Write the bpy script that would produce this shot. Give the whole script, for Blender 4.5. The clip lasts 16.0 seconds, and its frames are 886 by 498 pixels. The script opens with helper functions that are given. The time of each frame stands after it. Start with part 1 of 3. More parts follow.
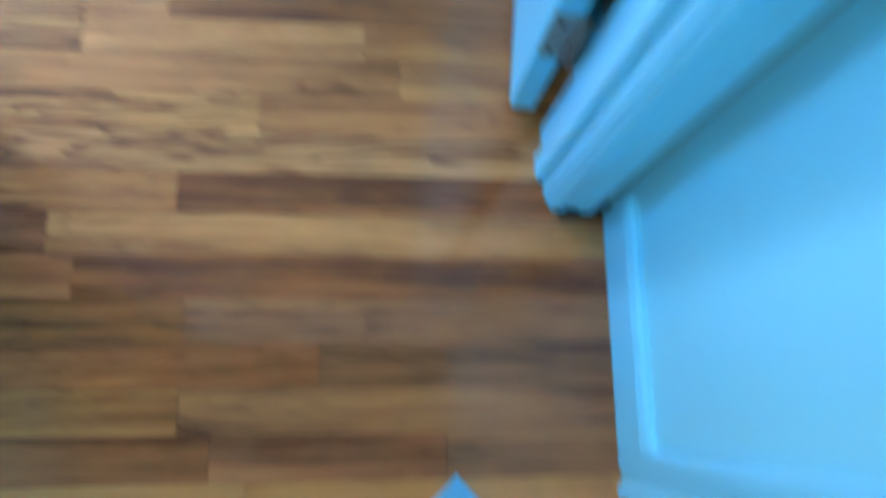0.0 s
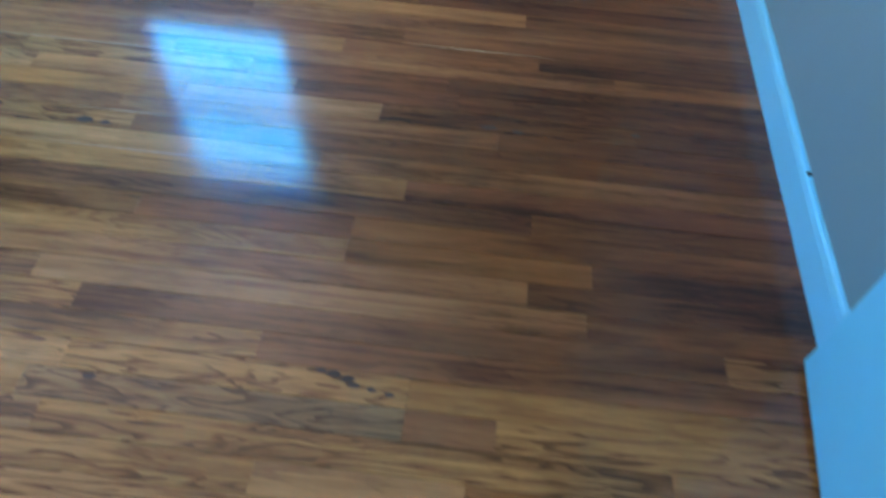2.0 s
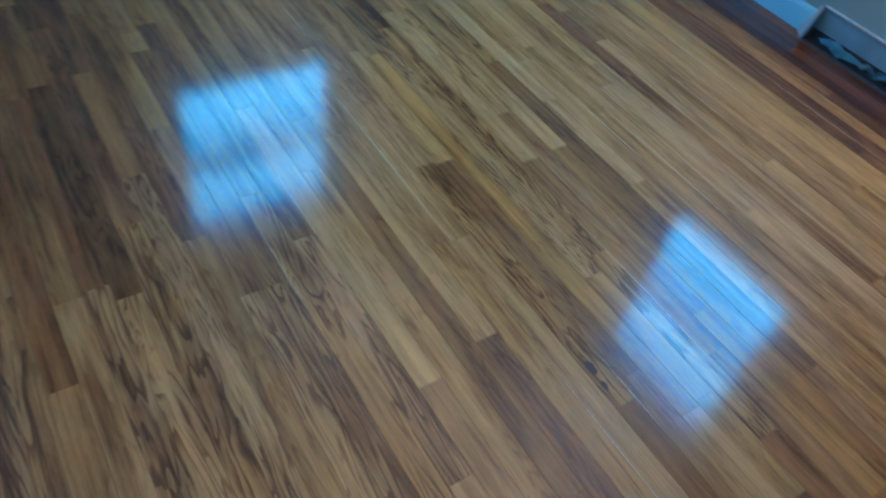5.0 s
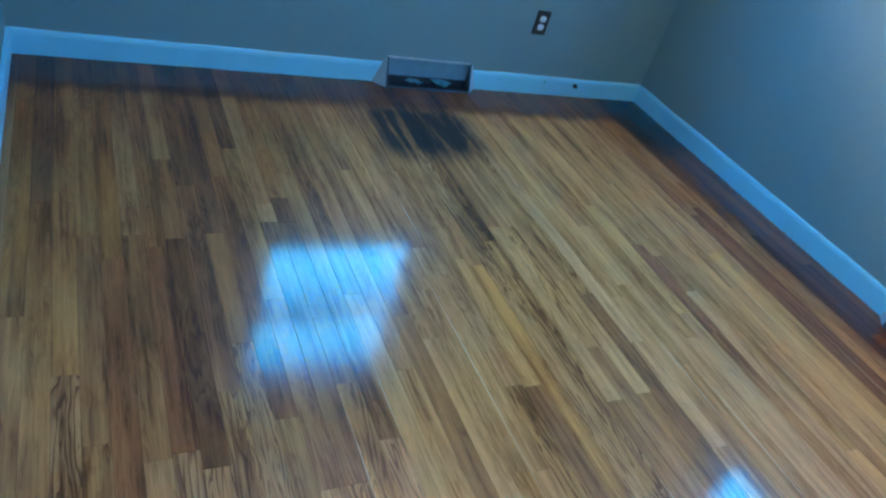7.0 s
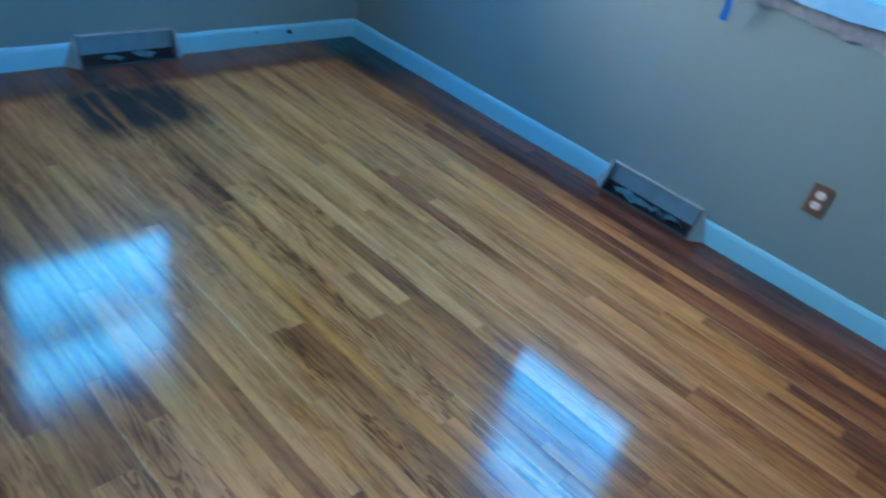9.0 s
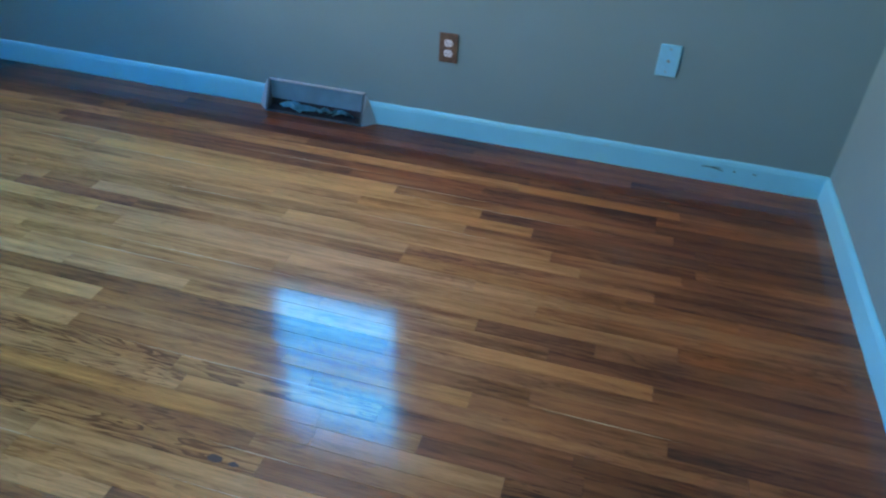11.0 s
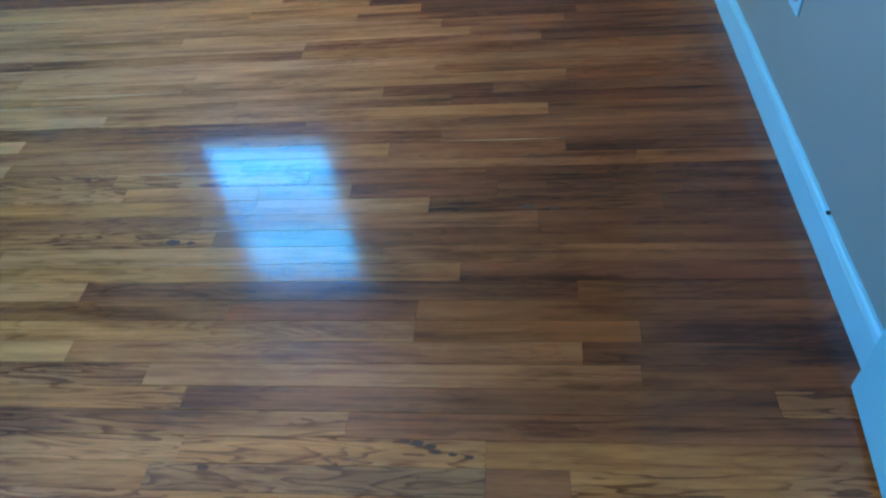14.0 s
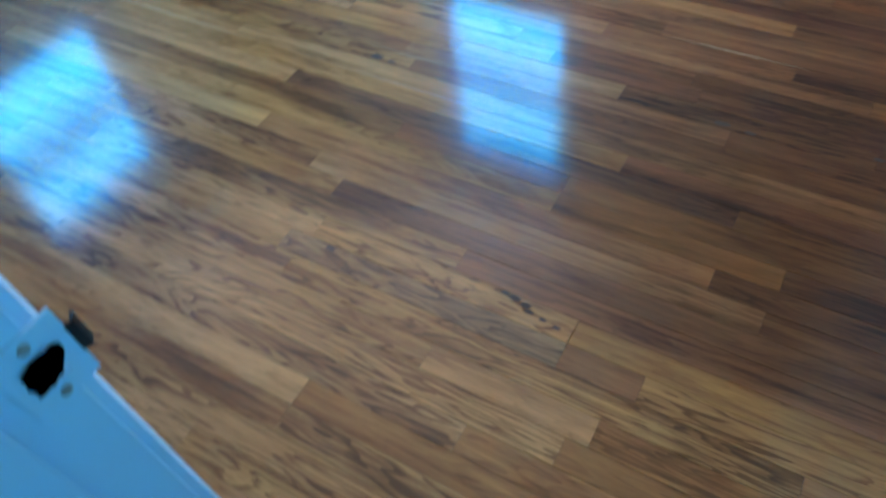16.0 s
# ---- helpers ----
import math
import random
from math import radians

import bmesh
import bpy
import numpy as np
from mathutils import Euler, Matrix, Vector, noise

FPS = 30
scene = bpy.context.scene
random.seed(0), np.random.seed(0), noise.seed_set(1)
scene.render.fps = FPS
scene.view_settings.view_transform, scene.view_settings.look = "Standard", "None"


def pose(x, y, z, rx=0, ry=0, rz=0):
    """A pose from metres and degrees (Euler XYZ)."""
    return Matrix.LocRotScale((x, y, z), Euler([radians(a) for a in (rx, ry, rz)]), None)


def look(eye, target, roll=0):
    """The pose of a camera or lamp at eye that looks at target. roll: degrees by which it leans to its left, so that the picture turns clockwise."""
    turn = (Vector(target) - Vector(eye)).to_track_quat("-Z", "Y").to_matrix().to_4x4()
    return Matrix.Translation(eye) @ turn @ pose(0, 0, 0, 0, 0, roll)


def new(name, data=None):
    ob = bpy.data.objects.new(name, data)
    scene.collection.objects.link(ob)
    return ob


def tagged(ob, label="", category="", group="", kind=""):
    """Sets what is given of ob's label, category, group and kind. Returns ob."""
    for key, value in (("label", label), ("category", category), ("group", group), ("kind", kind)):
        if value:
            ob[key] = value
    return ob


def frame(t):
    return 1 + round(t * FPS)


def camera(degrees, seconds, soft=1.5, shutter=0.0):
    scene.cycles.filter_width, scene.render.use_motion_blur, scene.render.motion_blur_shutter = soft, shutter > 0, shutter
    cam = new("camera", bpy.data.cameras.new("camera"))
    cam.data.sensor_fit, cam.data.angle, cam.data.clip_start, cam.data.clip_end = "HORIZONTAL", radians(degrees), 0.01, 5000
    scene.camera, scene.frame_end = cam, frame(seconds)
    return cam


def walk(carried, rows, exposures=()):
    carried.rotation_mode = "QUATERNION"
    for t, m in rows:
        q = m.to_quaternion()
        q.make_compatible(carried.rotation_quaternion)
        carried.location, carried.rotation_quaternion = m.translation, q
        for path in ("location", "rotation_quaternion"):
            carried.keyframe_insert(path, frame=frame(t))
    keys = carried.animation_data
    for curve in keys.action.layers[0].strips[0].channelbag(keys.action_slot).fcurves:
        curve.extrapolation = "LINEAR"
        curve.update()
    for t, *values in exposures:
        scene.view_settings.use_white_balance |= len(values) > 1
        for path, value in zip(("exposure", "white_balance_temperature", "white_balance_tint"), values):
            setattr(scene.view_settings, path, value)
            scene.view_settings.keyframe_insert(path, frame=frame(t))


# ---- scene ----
cam = camera(64.0, 16.0, soft=2.2, shutter=0.5)
PATH = [
    (0, (-0.291, -3.282, 0.917), (-0.081, -2.841, -1.022), 25.5),
    (0.2, (-0.324, -3.183, 0.958), (-0.199, -2.604, -0.952), 18.7),
    (0.5, (-0.35, -3.079, 0.991), (-0.355, -2.351, -0.872), 9.2),
    (1, (-0.437, -2.985, 1.038), (-0.484, -2.062, -0.736), 7.4),
    (1.5, (-0.556, -2.904, 1.075), (-0.559, -1.817, -0.604), 6.5),
    (2, (-0.631, -2.788, 1.089), (-0.713, -1.582, -0.504), 3.4),
    (2.5, (-0.678, -2.662, 1.101), (-1.001, -1.429, -0.441), -2.9),
    (3, (-0.747, -2.561, 1.103), (-1.115, -1.329, -0.428), -5.2),
    (3.5, (-0.839, -2.508, 1.119), (-1.229, -1.259, -0.393), -4.5),
    (4, (-0.948, -2.513, 1.215), (-1.638, -1.383, -0.284), 3.4),
    (4.5, (-1.019, -2.544, 1.211), (-1.904, -1.534, -0.271), 7.3),
    (5, (-1.07, -2.577, 1.239), (-2.089, -1.687, -0.234), 11.7),
    (5.2, (-1.081, -2.579, 1.259), (-2.154, -1.737, -0.203), 11.8),
    (7.3, (-1.194, -2.737, 1.332), (-2.586, -1.812, 0.233), 19.0),
    (7.5, (-1.183, -2.729, 1.336), (-2.578, -1.784, 0.258), 19.1),
    (8, (-1.143, -2.698, 1.336), (-2.502, -1.666, 0.292), 18.8),
    (8.5, (-1.103, -2.655, 1.334), (-2.321, -1.487, 0.261), 16.9),
    (9, (-1.031, -2.623, 1.349), (-2.033, -1.295, 0.239), 14.2),
    (9.5, (-0.972, -2.593, 1.35), (-1.78, -1.152, 0.223), 12.5),
    (10, (-0.905, -2.572, 1.356), (-1.534, -1.05, 0.221), 10.6),
    (10.2, (-0.89, -2.572, 1.35), (-1.437, -1.022, 0.211), 9.6),
    (12.3, (-0.656, -2.643, 1.282), (-0.916, -1.124, 0.008), -1.8),
    (12.5, (-0.65, -2.686, 1.27), (-0.893, -1.187, -0.031), -2.4),
    (13, (-0.636, -2.774, 1.26), (-0.878, -1.326, -0.098), -5.1),
    (13.5, (-0.628, -2.844, 1.234), (-0.866, -1.433, -0.163), -6.9),
    (14, (-0.641, -2.891, 1.203), (-0.861, -1.525, -0.241), -7.3),
    (14.5, (-0.659, -2.909, 1.201), (-0.918, -1.572, -0.264), -7.7),
    (15, (-0.666, -2.916, 1.209), (-1.022, -1.592, -0.247), -8.2),
    (15.5, (-0.6, -2.928, 1.182), (-1.138, -1.716, -0.315), -7.3),
    (16, (-0.501, -2.946, 1.155), (-1.216, -1.941, -0.419), -7.6),
]
walk(cam, [(t, look(eye, target, roll)) for t, eye, target, roll in PATH], [(0.0, 0.66), (0.5, 0.38), (1.0, 0.20), (1.5, -0.10), (2.0, -0.24), (3.0, -0.06), (3.5, -0.06), (4.0, -0.22), (5.0, -0.54), (7.5, -0.14), (8.2, -0.14), (9.0, -0.38), (10.0, -0.40), (12.5, -0.38), (15.0, -0.26), (16.0, -0.20)])

# ---- sky and light ----
world = bpy.data.worlds.new("world")
scene.world = world
world.use_nodes = True
wn = world.node_tree.nodes
sky = wn.new("ShaderNodeTexSky")
sky.sky_type, sky.sun_disc = "NISHITA", False
sky.sun_elevation, sky.sun_rotation = radians(48), radians(200)
world.node_tree.links.new(sky.outputs[0], wn["Background"].inputs[0])
wn["Background"].inputs[1].default_value = 0.15

SKY_GLOW = 23.0          # radiance of the sky seen through the panes
WINDOW_FILL = 54.0           # watts of the warm fill lamp added at each window
HALL_FILL = 9.5         # watts of the unseen lamp added in the hall


def area(name, m, sx, sy, watts, colour, spread=180):
    d = bpy.data.lights.new(name, "AREA")
    d.shape, d.size, d.size_y, d.energy, d.color, d.spread = "RECTANGLE", sx, sy, watts, colour, radians(spread)
    ob = new(name, d)
    ob.matrix_world = m
    return ob


# warm fill lamps added inside both windows, for light off unseen sunlit ground
area("ground_light_north", look((-2.02, -0.02, 1.50), (-1.75, -1.0, 1.87)), 0.68, 0.9, WINDOW_FILL * 0.88, (1.0, 0.68, 0.53), 106)
area("ground_light_west", look((-3.98, -1.47, 1.42), (-3.08, -1.14, 1.72)), 0.78, 0.8, WINDOW_FILL * 1.18, (1.0, 0.68, 0.53), 106)
# unseen lamp added to light the hall behind the door
area("hall_light", look((-1.15, -4.25, 2.36), (-1.15, -4.25, 0.0)), 0.3, 0.3, HALL_FILL, (1.0, 0.95, 0.86))

# ---- materials ----


def material(name):
    m = bpy.data.materials.new(name)
    m.use_nodes = True
    return m, m.node_tree.nodes, m.node_tree.links, m.node_tree.nodes["Principled BSDF"]


def math_node(n, l, op, a, b=None, clamp=False):
    q = n.new("ShaderNodeMath")
    q.operation, q.use_clamp = op, clamp
    for i, v in enumerate((a, b)):
        if v is None:
            continue
        if isinstance(v, (int, float)):
            q.inputs[i].default_value = v
        else:
            l.new(v, q.inputs[i])
    return q.outputs[0]


def ramp(n, l, fac, *stops):
    q = n.new("ShaderNodeValToRGB")
    e = q.color_ramp.elements
    while len(e) < len(stops):
        e.new(0.5)
    for s, (p, c) in zip(e, stops):
        s.position, s.color = p, (*c, 1) if len(c) == 3 else c
    l.new(fac, q.inputs[0])
    return q.outputs[0]


def mix(n, l, fac, a, b, kind="MIX"):
    q = n.new("ShaderNodeMix")
    q.data_type, q.blend_type = "RGBA", kind
    for s, v in ((q.inputs["Factor"], fac), (q.inputs[6], a), (q.inputs[7], b)):
        if isinstance(v, (int, float)):
            s.default_value = v
        elif isinstance(v, tuple):
            s.default_value = (*v, 1)
        else:
            l.new(v, s)
    return q.outputs[2]


def noise_tex(n, l, vec, scale, detail=4, rough=0.55, dist=0.0):
    q = n.new("ShaderNodeTexNoise")
    q.inputs["Scale"].default_value, q.inputs["Detail"].default_value = scale, detail
    q.inputs["Roughness"].default_value, q.inputs["Distortion"].default_value = rough, dist
    l.new(vec, q.inputs["Vector"])
    return q.outputs["Fac"]


def mapped(n, l, vec, scale, offset=None):
    q = n.new("ShaderNodeMapping")
    q.inputs["Scale"].default_value = scale
    l.new(vec, q.inputs["Vector"])
    if offset is not None:
        c = n.new("ShaderNodeCombineXYZ")
        for i in range(3):
            l.new(offset, c.inputs[i])
        l.new(c.outputs[0], q.inputs["Location"])
    return q.outputs[0]


def bumped(n, l, p, height, strength, distance=0.002):
    b = n.new("ShaderNodeBump")
    b.inputs["Strength"].default_value, b.inputs["Distance"].default_value = strength, distance
    l.new(height, b.inputs["Height"])
    l.new(b.outputs[0], p.inputs["Normal"])
    return b


def smooth(n, l, v, lo, hi):
    q = n.new("ShaderNodeMapRange")
    q.interpolation_type = "SMOOTHSTEP"
    q.inputs["From Min"].default_value, q.inputs["From Max"].default_value = lo, hi
    l.new(v, q.inputs["Value"])
    return q.outputs[0]


def oak(name, pale, deep, swing=0.35, figure=0.5, knots=0.0, blotch=0.0):
    """Oak strip under fresh varnish. pale, deep: colours of early and late wood."""
    m, n, l, p = material(name)
    geo, info = n.new("ShaderNodeNewGeometry"), n.new("ShaderNodeObjectInfo")
    pos, rnd = geo.outputs["Position"], info.outputs["Random"]
    off = math_node(n, l, "MULTIPLY", rnd, 37.0)
    # long fibres, pores, soft streaks, and the arched figure of flat-sawn boards
    fibre = noise_tex(n, l, mapped(n, l, pos, (3.2, 105, 40), off), 1.0, 6, 0.62)
    pores = noise_tex(n, l, mapped(n, l, pos, (26, 520, 80), off), 1.0, 3, 0.6)
    streak = noise_tex(n, l, mapped(n, l, pos, (1.6, 46, 8), off), 1.0, 4, 0.6, 0.4)
    mottle = noise_tex(n, l, mapped(n, l, pos, (9, 40, 10), off), 1.0, 5, 0.70, 0.6)
    wide = noise_tex(n, l, mapped(n, l, pos, (1.9, 11, 4), off), 1.0, 3)
    bend = noise_tex(n, l, mapped(n, l, pos, (1.9, 17, 8), off), 1.0, 3, 0.5, 0.4)
    ring = math_node(n, l, "FRACT", math_node(n, l, "MULTIPLY", bend, 13.0))
    ring = math_node(n, l, "MULTIPLY", smooth(n, l, ring, 0.45, 0.93), smooth(n, l, math_node(n, l, "MULTIPLY", ring, -1.0), -1.0, -0.95))
    patchy = noise_tex(n, l, mapped(n, l, pos, (2.0, 7, 3), off), 1.0, 2)
    ring = math_node(n, l, "MULTIPLY", ring, math_node(n, l, "MULTIPLY", smooth(n, l, patchy, 0.50 - figure * 0.24, 0.62 - figure * 0.2), figure))

    def centred(v, k):
        return math_node(n, l, "MULTIPLY", math_node(n, l, "SUBTRACT", v, 0.5), k)

    g = math_node(n, l, "ADD", centred(fibre, 0.70), centred(streak, 0.95))
    g = math_node(n, l, "ADD", g, math_node(n, l, "ADD", centred(wide, 1.35), centred(mottle, 0.55)))
    g = math_node(n, l, "SUBTRACT", math_node(n, l, "ADD", g, 0.60), math_node(n, l, "MULTIPLY", ring, 0.38))
    half = tuple((a + b) / 2 for a, b in zip(pale, deep))
    col = ramp(n, l, g, (0.02, tuple(c * 0.55 for c in deep)), (0.30, deep), (0.58, half), (0.95, pale))
    dark_pores = ramp(n, l, pores, (0.34, (0.55, 0.45, 0.37)), (0.47, (1, 1, 1)))
    col = mix(n, l, 0.35, col, dark_pores, "MULTIPLY")
    # board to board: lighter or darker, redder or greyer
    hsv = n.new("ShaderNodeHueSaturation")
    v = math_node(n, l, "MULTIPLY_ADD", rnd, swing)
    v.node.inputs[2].default_value = 1.0 - swing / 2
    l.new(v, hsv.inputs["Value"])
    r2 = math_node(n, l, "FRACT", math_node(n, l, "MULTIPLY", rnd, 17.3))
    h = math_node(n, l, "MULTIPLY_ADD", r2, 0.004)
    h.node.inputs[2].default_value = 0.497
    l.new(h, hsv.inputs["Hue"])
    s = math_node(n, l, "MULTIPLY_ADD", math_node(n, l, "FRACT", math_node(n, l, "MULTIPLY", rnd, 7.1)), 0.05)
    s.node.inputs[2].default_value = 0.975
    l.new(s, hsv.inputs["Saturation"])
    l.new(col, hsv.inputs["Color"])
    col = hsv.outputs[0]
    if knots or blotch:
        k = noise_tex(n, l, mapped(n, l, pos, (9, 26, 9), off), 1.0, 3, 0.6, 0.6)
        col = mix(n, l, math_node(n, l, "MULTIPLY", smooth(n, l, k, 0.58, 0.72), knots + blotch), col, (0.035, 0.02, 0.012))
    if blotch:
        sep = n.new("ShaderNodeSeparateXYZ")
        l.new(pos, sep.inputs[0])
        grey = math_node(n, l, "MULTIPLY", smooth(n, l, sep.outputs[0], -1.20, -0.82), smooth(n, l, wide, 0.25, 0.5))
        col = mix(n, l, math_node(n, l, "MULTIPLY", grey, 0.75), col, mix(n, l, 1.0, col, (0.42, 0.52, 0.62), "MULTIPLY"))
    # old dark finish along the west and north skirting; black stain by the west register
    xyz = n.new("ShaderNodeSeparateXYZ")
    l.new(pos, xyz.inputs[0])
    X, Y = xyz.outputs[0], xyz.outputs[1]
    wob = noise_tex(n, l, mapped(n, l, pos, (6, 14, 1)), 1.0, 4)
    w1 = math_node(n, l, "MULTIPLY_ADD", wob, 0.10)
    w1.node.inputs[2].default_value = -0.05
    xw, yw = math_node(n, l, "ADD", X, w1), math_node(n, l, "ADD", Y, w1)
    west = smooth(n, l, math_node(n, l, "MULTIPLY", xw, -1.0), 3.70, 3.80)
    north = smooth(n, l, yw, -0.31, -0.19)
    # window light's falloff toward the east wall, put into the wood colour
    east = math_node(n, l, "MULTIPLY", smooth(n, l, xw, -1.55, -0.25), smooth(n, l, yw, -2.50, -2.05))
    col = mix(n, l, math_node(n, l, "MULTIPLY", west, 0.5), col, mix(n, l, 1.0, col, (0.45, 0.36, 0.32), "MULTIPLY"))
    # southwest boards redder and darker
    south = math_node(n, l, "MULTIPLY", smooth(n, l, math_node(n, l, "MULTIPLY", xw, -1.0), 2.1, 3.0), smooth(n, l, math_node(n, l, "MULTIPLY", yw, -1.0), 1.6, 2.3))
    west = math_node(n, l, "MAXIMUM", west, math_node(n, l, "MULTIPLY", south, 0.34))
    finish_and_falloff = math_node(n, l, "MAXIMUM", west, math_node(n, l, "MAXIMUM", north, math_node(n, l, "MULTIPLY", east, 0.78)))
    col = mix(n, l, math_node(n, l, "MULTIPLY", finish_and_falloff, 0.9), col, mix(n, l, 0.95, col, (0.31, 0.165, 0.105), "MULTIPLY"))
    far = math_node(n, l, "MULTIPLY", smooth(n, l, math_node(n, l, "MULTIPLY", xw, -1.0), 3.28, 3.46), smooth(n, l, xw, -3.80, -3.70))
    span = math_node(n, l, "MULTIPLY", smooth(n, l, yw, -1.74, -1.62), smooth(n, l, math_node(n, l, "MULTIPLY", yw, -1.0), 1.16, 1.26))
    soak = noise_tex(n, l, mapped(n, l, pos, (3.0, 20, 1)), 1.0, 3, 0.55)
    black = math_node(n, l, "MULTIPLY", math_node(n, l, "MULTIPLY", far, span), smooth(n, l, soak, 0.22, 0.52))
    # black patch in the northwest corner
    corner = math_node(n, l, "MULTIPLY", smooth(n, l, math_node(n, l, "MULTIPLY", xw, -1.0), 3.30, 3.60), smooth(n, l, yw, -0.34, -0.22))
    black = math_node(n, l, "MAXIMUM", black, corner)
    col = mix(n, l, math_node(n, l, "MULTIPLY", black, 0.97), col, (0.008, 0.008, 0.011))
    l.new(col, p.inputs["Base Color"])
    scuff = noise_tex(n, l, mapped(n, l, pos, (5, 30, 5)), 1.0, 5, 0.65)
    rough = math_node(n, l, "MULTIPLY_ADD", scuff, 0.30)
    rough.node.inputs[2].default_value = 0.26
    l.new(rough, p.inputs["Roughness"])
    p.inputs["Coat Weight"].default_value = 1.0
    p.inputs["Coat IOR"].default_value = 1.5
    crough = math_node(n, l, "MULTIPLY_ADD", scuff, 0.09)
    crough.node.inputs[2].default_value = 0.055
    l.new(crough, p.inputs["Coat Roughness"])
    p.inputs["Specular IOR Level"].default_value = 0.10
    hgt = math_node(n, l, "ADD", fibre, math_node(n, l, "MULTIPLY", pores, 0.6))
    b = bumped(n, l, p, hgt, 0.16, 0.0012)
    wave = noise_tex(n, l, mapped(n, l, pos, (3, 22, 3), off), 1.0, 2, 0.5)
    b2 = n.new("ShaderNodeBump")
    b2.inputs["Strength"].default_value, b2.inputs["Distance"].default_value = 0.06, 0.004
    l.new(math_node(n, l, "ADD", wave, math_node(n, l, "MULTIPLY", pores, 0.12)), b2.inputs["Height"])
    l.new(b2.outputs[0], p.inputs["Coat Normal"])
    return m


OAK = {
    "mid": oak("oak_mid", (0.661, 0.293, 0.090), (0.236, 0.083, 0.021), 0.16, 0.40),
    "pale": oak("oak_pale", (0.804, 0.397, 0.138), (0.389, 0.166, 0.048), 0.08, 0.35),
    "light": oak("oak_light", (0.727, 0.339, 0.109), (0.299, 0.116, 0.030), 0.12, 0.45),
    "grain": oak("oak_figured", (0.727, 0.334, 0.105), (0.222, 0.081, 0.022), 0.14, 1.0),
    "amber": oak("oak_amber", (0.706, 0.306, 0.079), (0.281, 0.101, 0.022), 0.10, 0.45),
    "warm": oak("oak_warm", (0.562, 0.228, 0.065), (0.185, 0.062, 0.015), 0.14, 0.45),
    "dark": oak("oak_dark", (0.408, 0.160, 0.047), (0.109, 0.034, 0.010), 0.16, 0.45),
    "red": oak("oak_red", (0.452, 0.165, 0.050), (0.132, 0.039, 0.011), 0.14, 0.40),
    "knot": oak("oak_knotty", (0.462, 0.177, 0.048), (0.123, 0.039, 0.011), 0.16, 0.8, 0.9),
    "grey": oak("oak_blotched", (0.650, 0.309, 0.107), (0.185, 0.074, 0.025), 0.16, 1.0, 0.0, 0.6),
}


def paint(name, colour, rough=0.45, bump=0.1, scale=60, stain=0.06, dirt=None, gloss=0.5):
    """Brushed or rolled house paint with slight unevenness."""
    m, n, l, p = material(name)
    pos = n.new("ShaderNodeNewGeometry").outputs["Position"]
    big = noise_tex(n, l, pos, 2.3, 4, 0.6)
    fine = noise_tex(n, l, pos, scale, 4, 0.65)
    dim = tuple(c * (1 - stain * 2) for c in colour)
    col = ramp(n, l, big, (0.3, dim), (0.7, colour))
    if dirt:
        d = noise_tex(n, l, mapped(n, l, pos, (7, 7, 22)), 1.0, 5, 0.7)
        col = mix(n, l, math_node(n, l, "MULTIPLY", smooth(n, l, d, 0.62, 0.75), 0.35), col, dirt)
    l.new(col, p.inputs["Base Color"])
    r = math_node(n, l, "MULTIPLY_ADD", fine, 0.2)
    r.node.inputs[2].default_value = rough - 0.1
    l.new(r, p.inputs["Roughness"])
    p.inputs["Specular IOR Level"].default_value = gloss
    bumped(n, l, p, fine, bump, 0.001)
    return m


def plain(name, colour, rough=0.5, metal=0.0, scale=40, vary=0.2, bump=0.1):
    m, n, l, p = material(name)
    pos = n.new("ShaderNodeNewGeometry").outputs["Position"]
    f = noise_tex(n, l, pos, scale, 4, 0.6)
    l.new(ramp(n, l, f, (0.3, tuple(c * (1 - vary) for c in colour)), (0.7, tuple(min(1, c * (1 + vary)) for c in colour))), p.inputs["Base Color"])
    r = math_node(n, l, "MULTIPLY_ADD", f, 0.25)
    r.node.inputs[2].default_value = rough - 0.12
    l.new(r, p.inputs["Roughness"])
    p.inputs["Metallic"].default_value = metal
    bumped(n, l, p, f, bump, 0.0008)
    return m


WALL = paint("taupe_wall_paint", (0.180, 0.338, 0.372), 0.62, 0.22, 150, 0.03, None, 0.3)
HALLWALL = paint("white_hall_paint", (0.26, 0.78, 0.97), 0.55, 0.18, 150, 0.03)
CEIL = paint("white_ceiling_paint", (0.52, 0.50, 0.46), 0.8, 0.2, 120, 0.02)
TRIM = paint("white_gloss_trim_paint", (0.22, 0.75, 1.0), 0.32, 0.10, 45, 0.05, (0.30, 0.42, 0.50))
# the same trim paint, its colour shifted for the warmer hall light
TRIM_WARM_LIT = paint("white_jamb_paint_warm_lit", (0.42, 0.74, 0.94), 0.36, 0.12, 45, 0.05, (0.30, 0.38, 0.44))
DOOR = paint("white_door_paint", (0.17, 0.70, 0.94), 0.34, 0.10, 45, 0.03)
# register steel in shaded and lit copies: ends and duct dark, top edge bright
STEEL = plain("galvanised_steel", (0.07, 0.12, 0.15), 0.42, 0.5, 30, 0.25)
DUCT = plain("duct_shade_black", (0.006, 0.014, 0.026), 0.7, 0.0, 30, 0.4)
SCRAP = plain("torn_plastic_film", (0.11, 0.42, 0.56), 0.3, 0.0, 60, 0.4)
BRASS = plain("aged_brass_plate", (0.15, 0.115, 0.085), 0.4, 0.2, 60, 0.3)
BRONZE = plain("dark_bronze_plate", (0.045, 0.045, 0.042), 0.4, 0.3, 60, 0.3)
IVORY = plain("white_plastic", (0.72, 0.80, 0.84), 0.35, 0.0, 80, 0.04, 0.03)
SLOT = plain("slot_black", (0.012, 0.012, 0.014), 0.6)
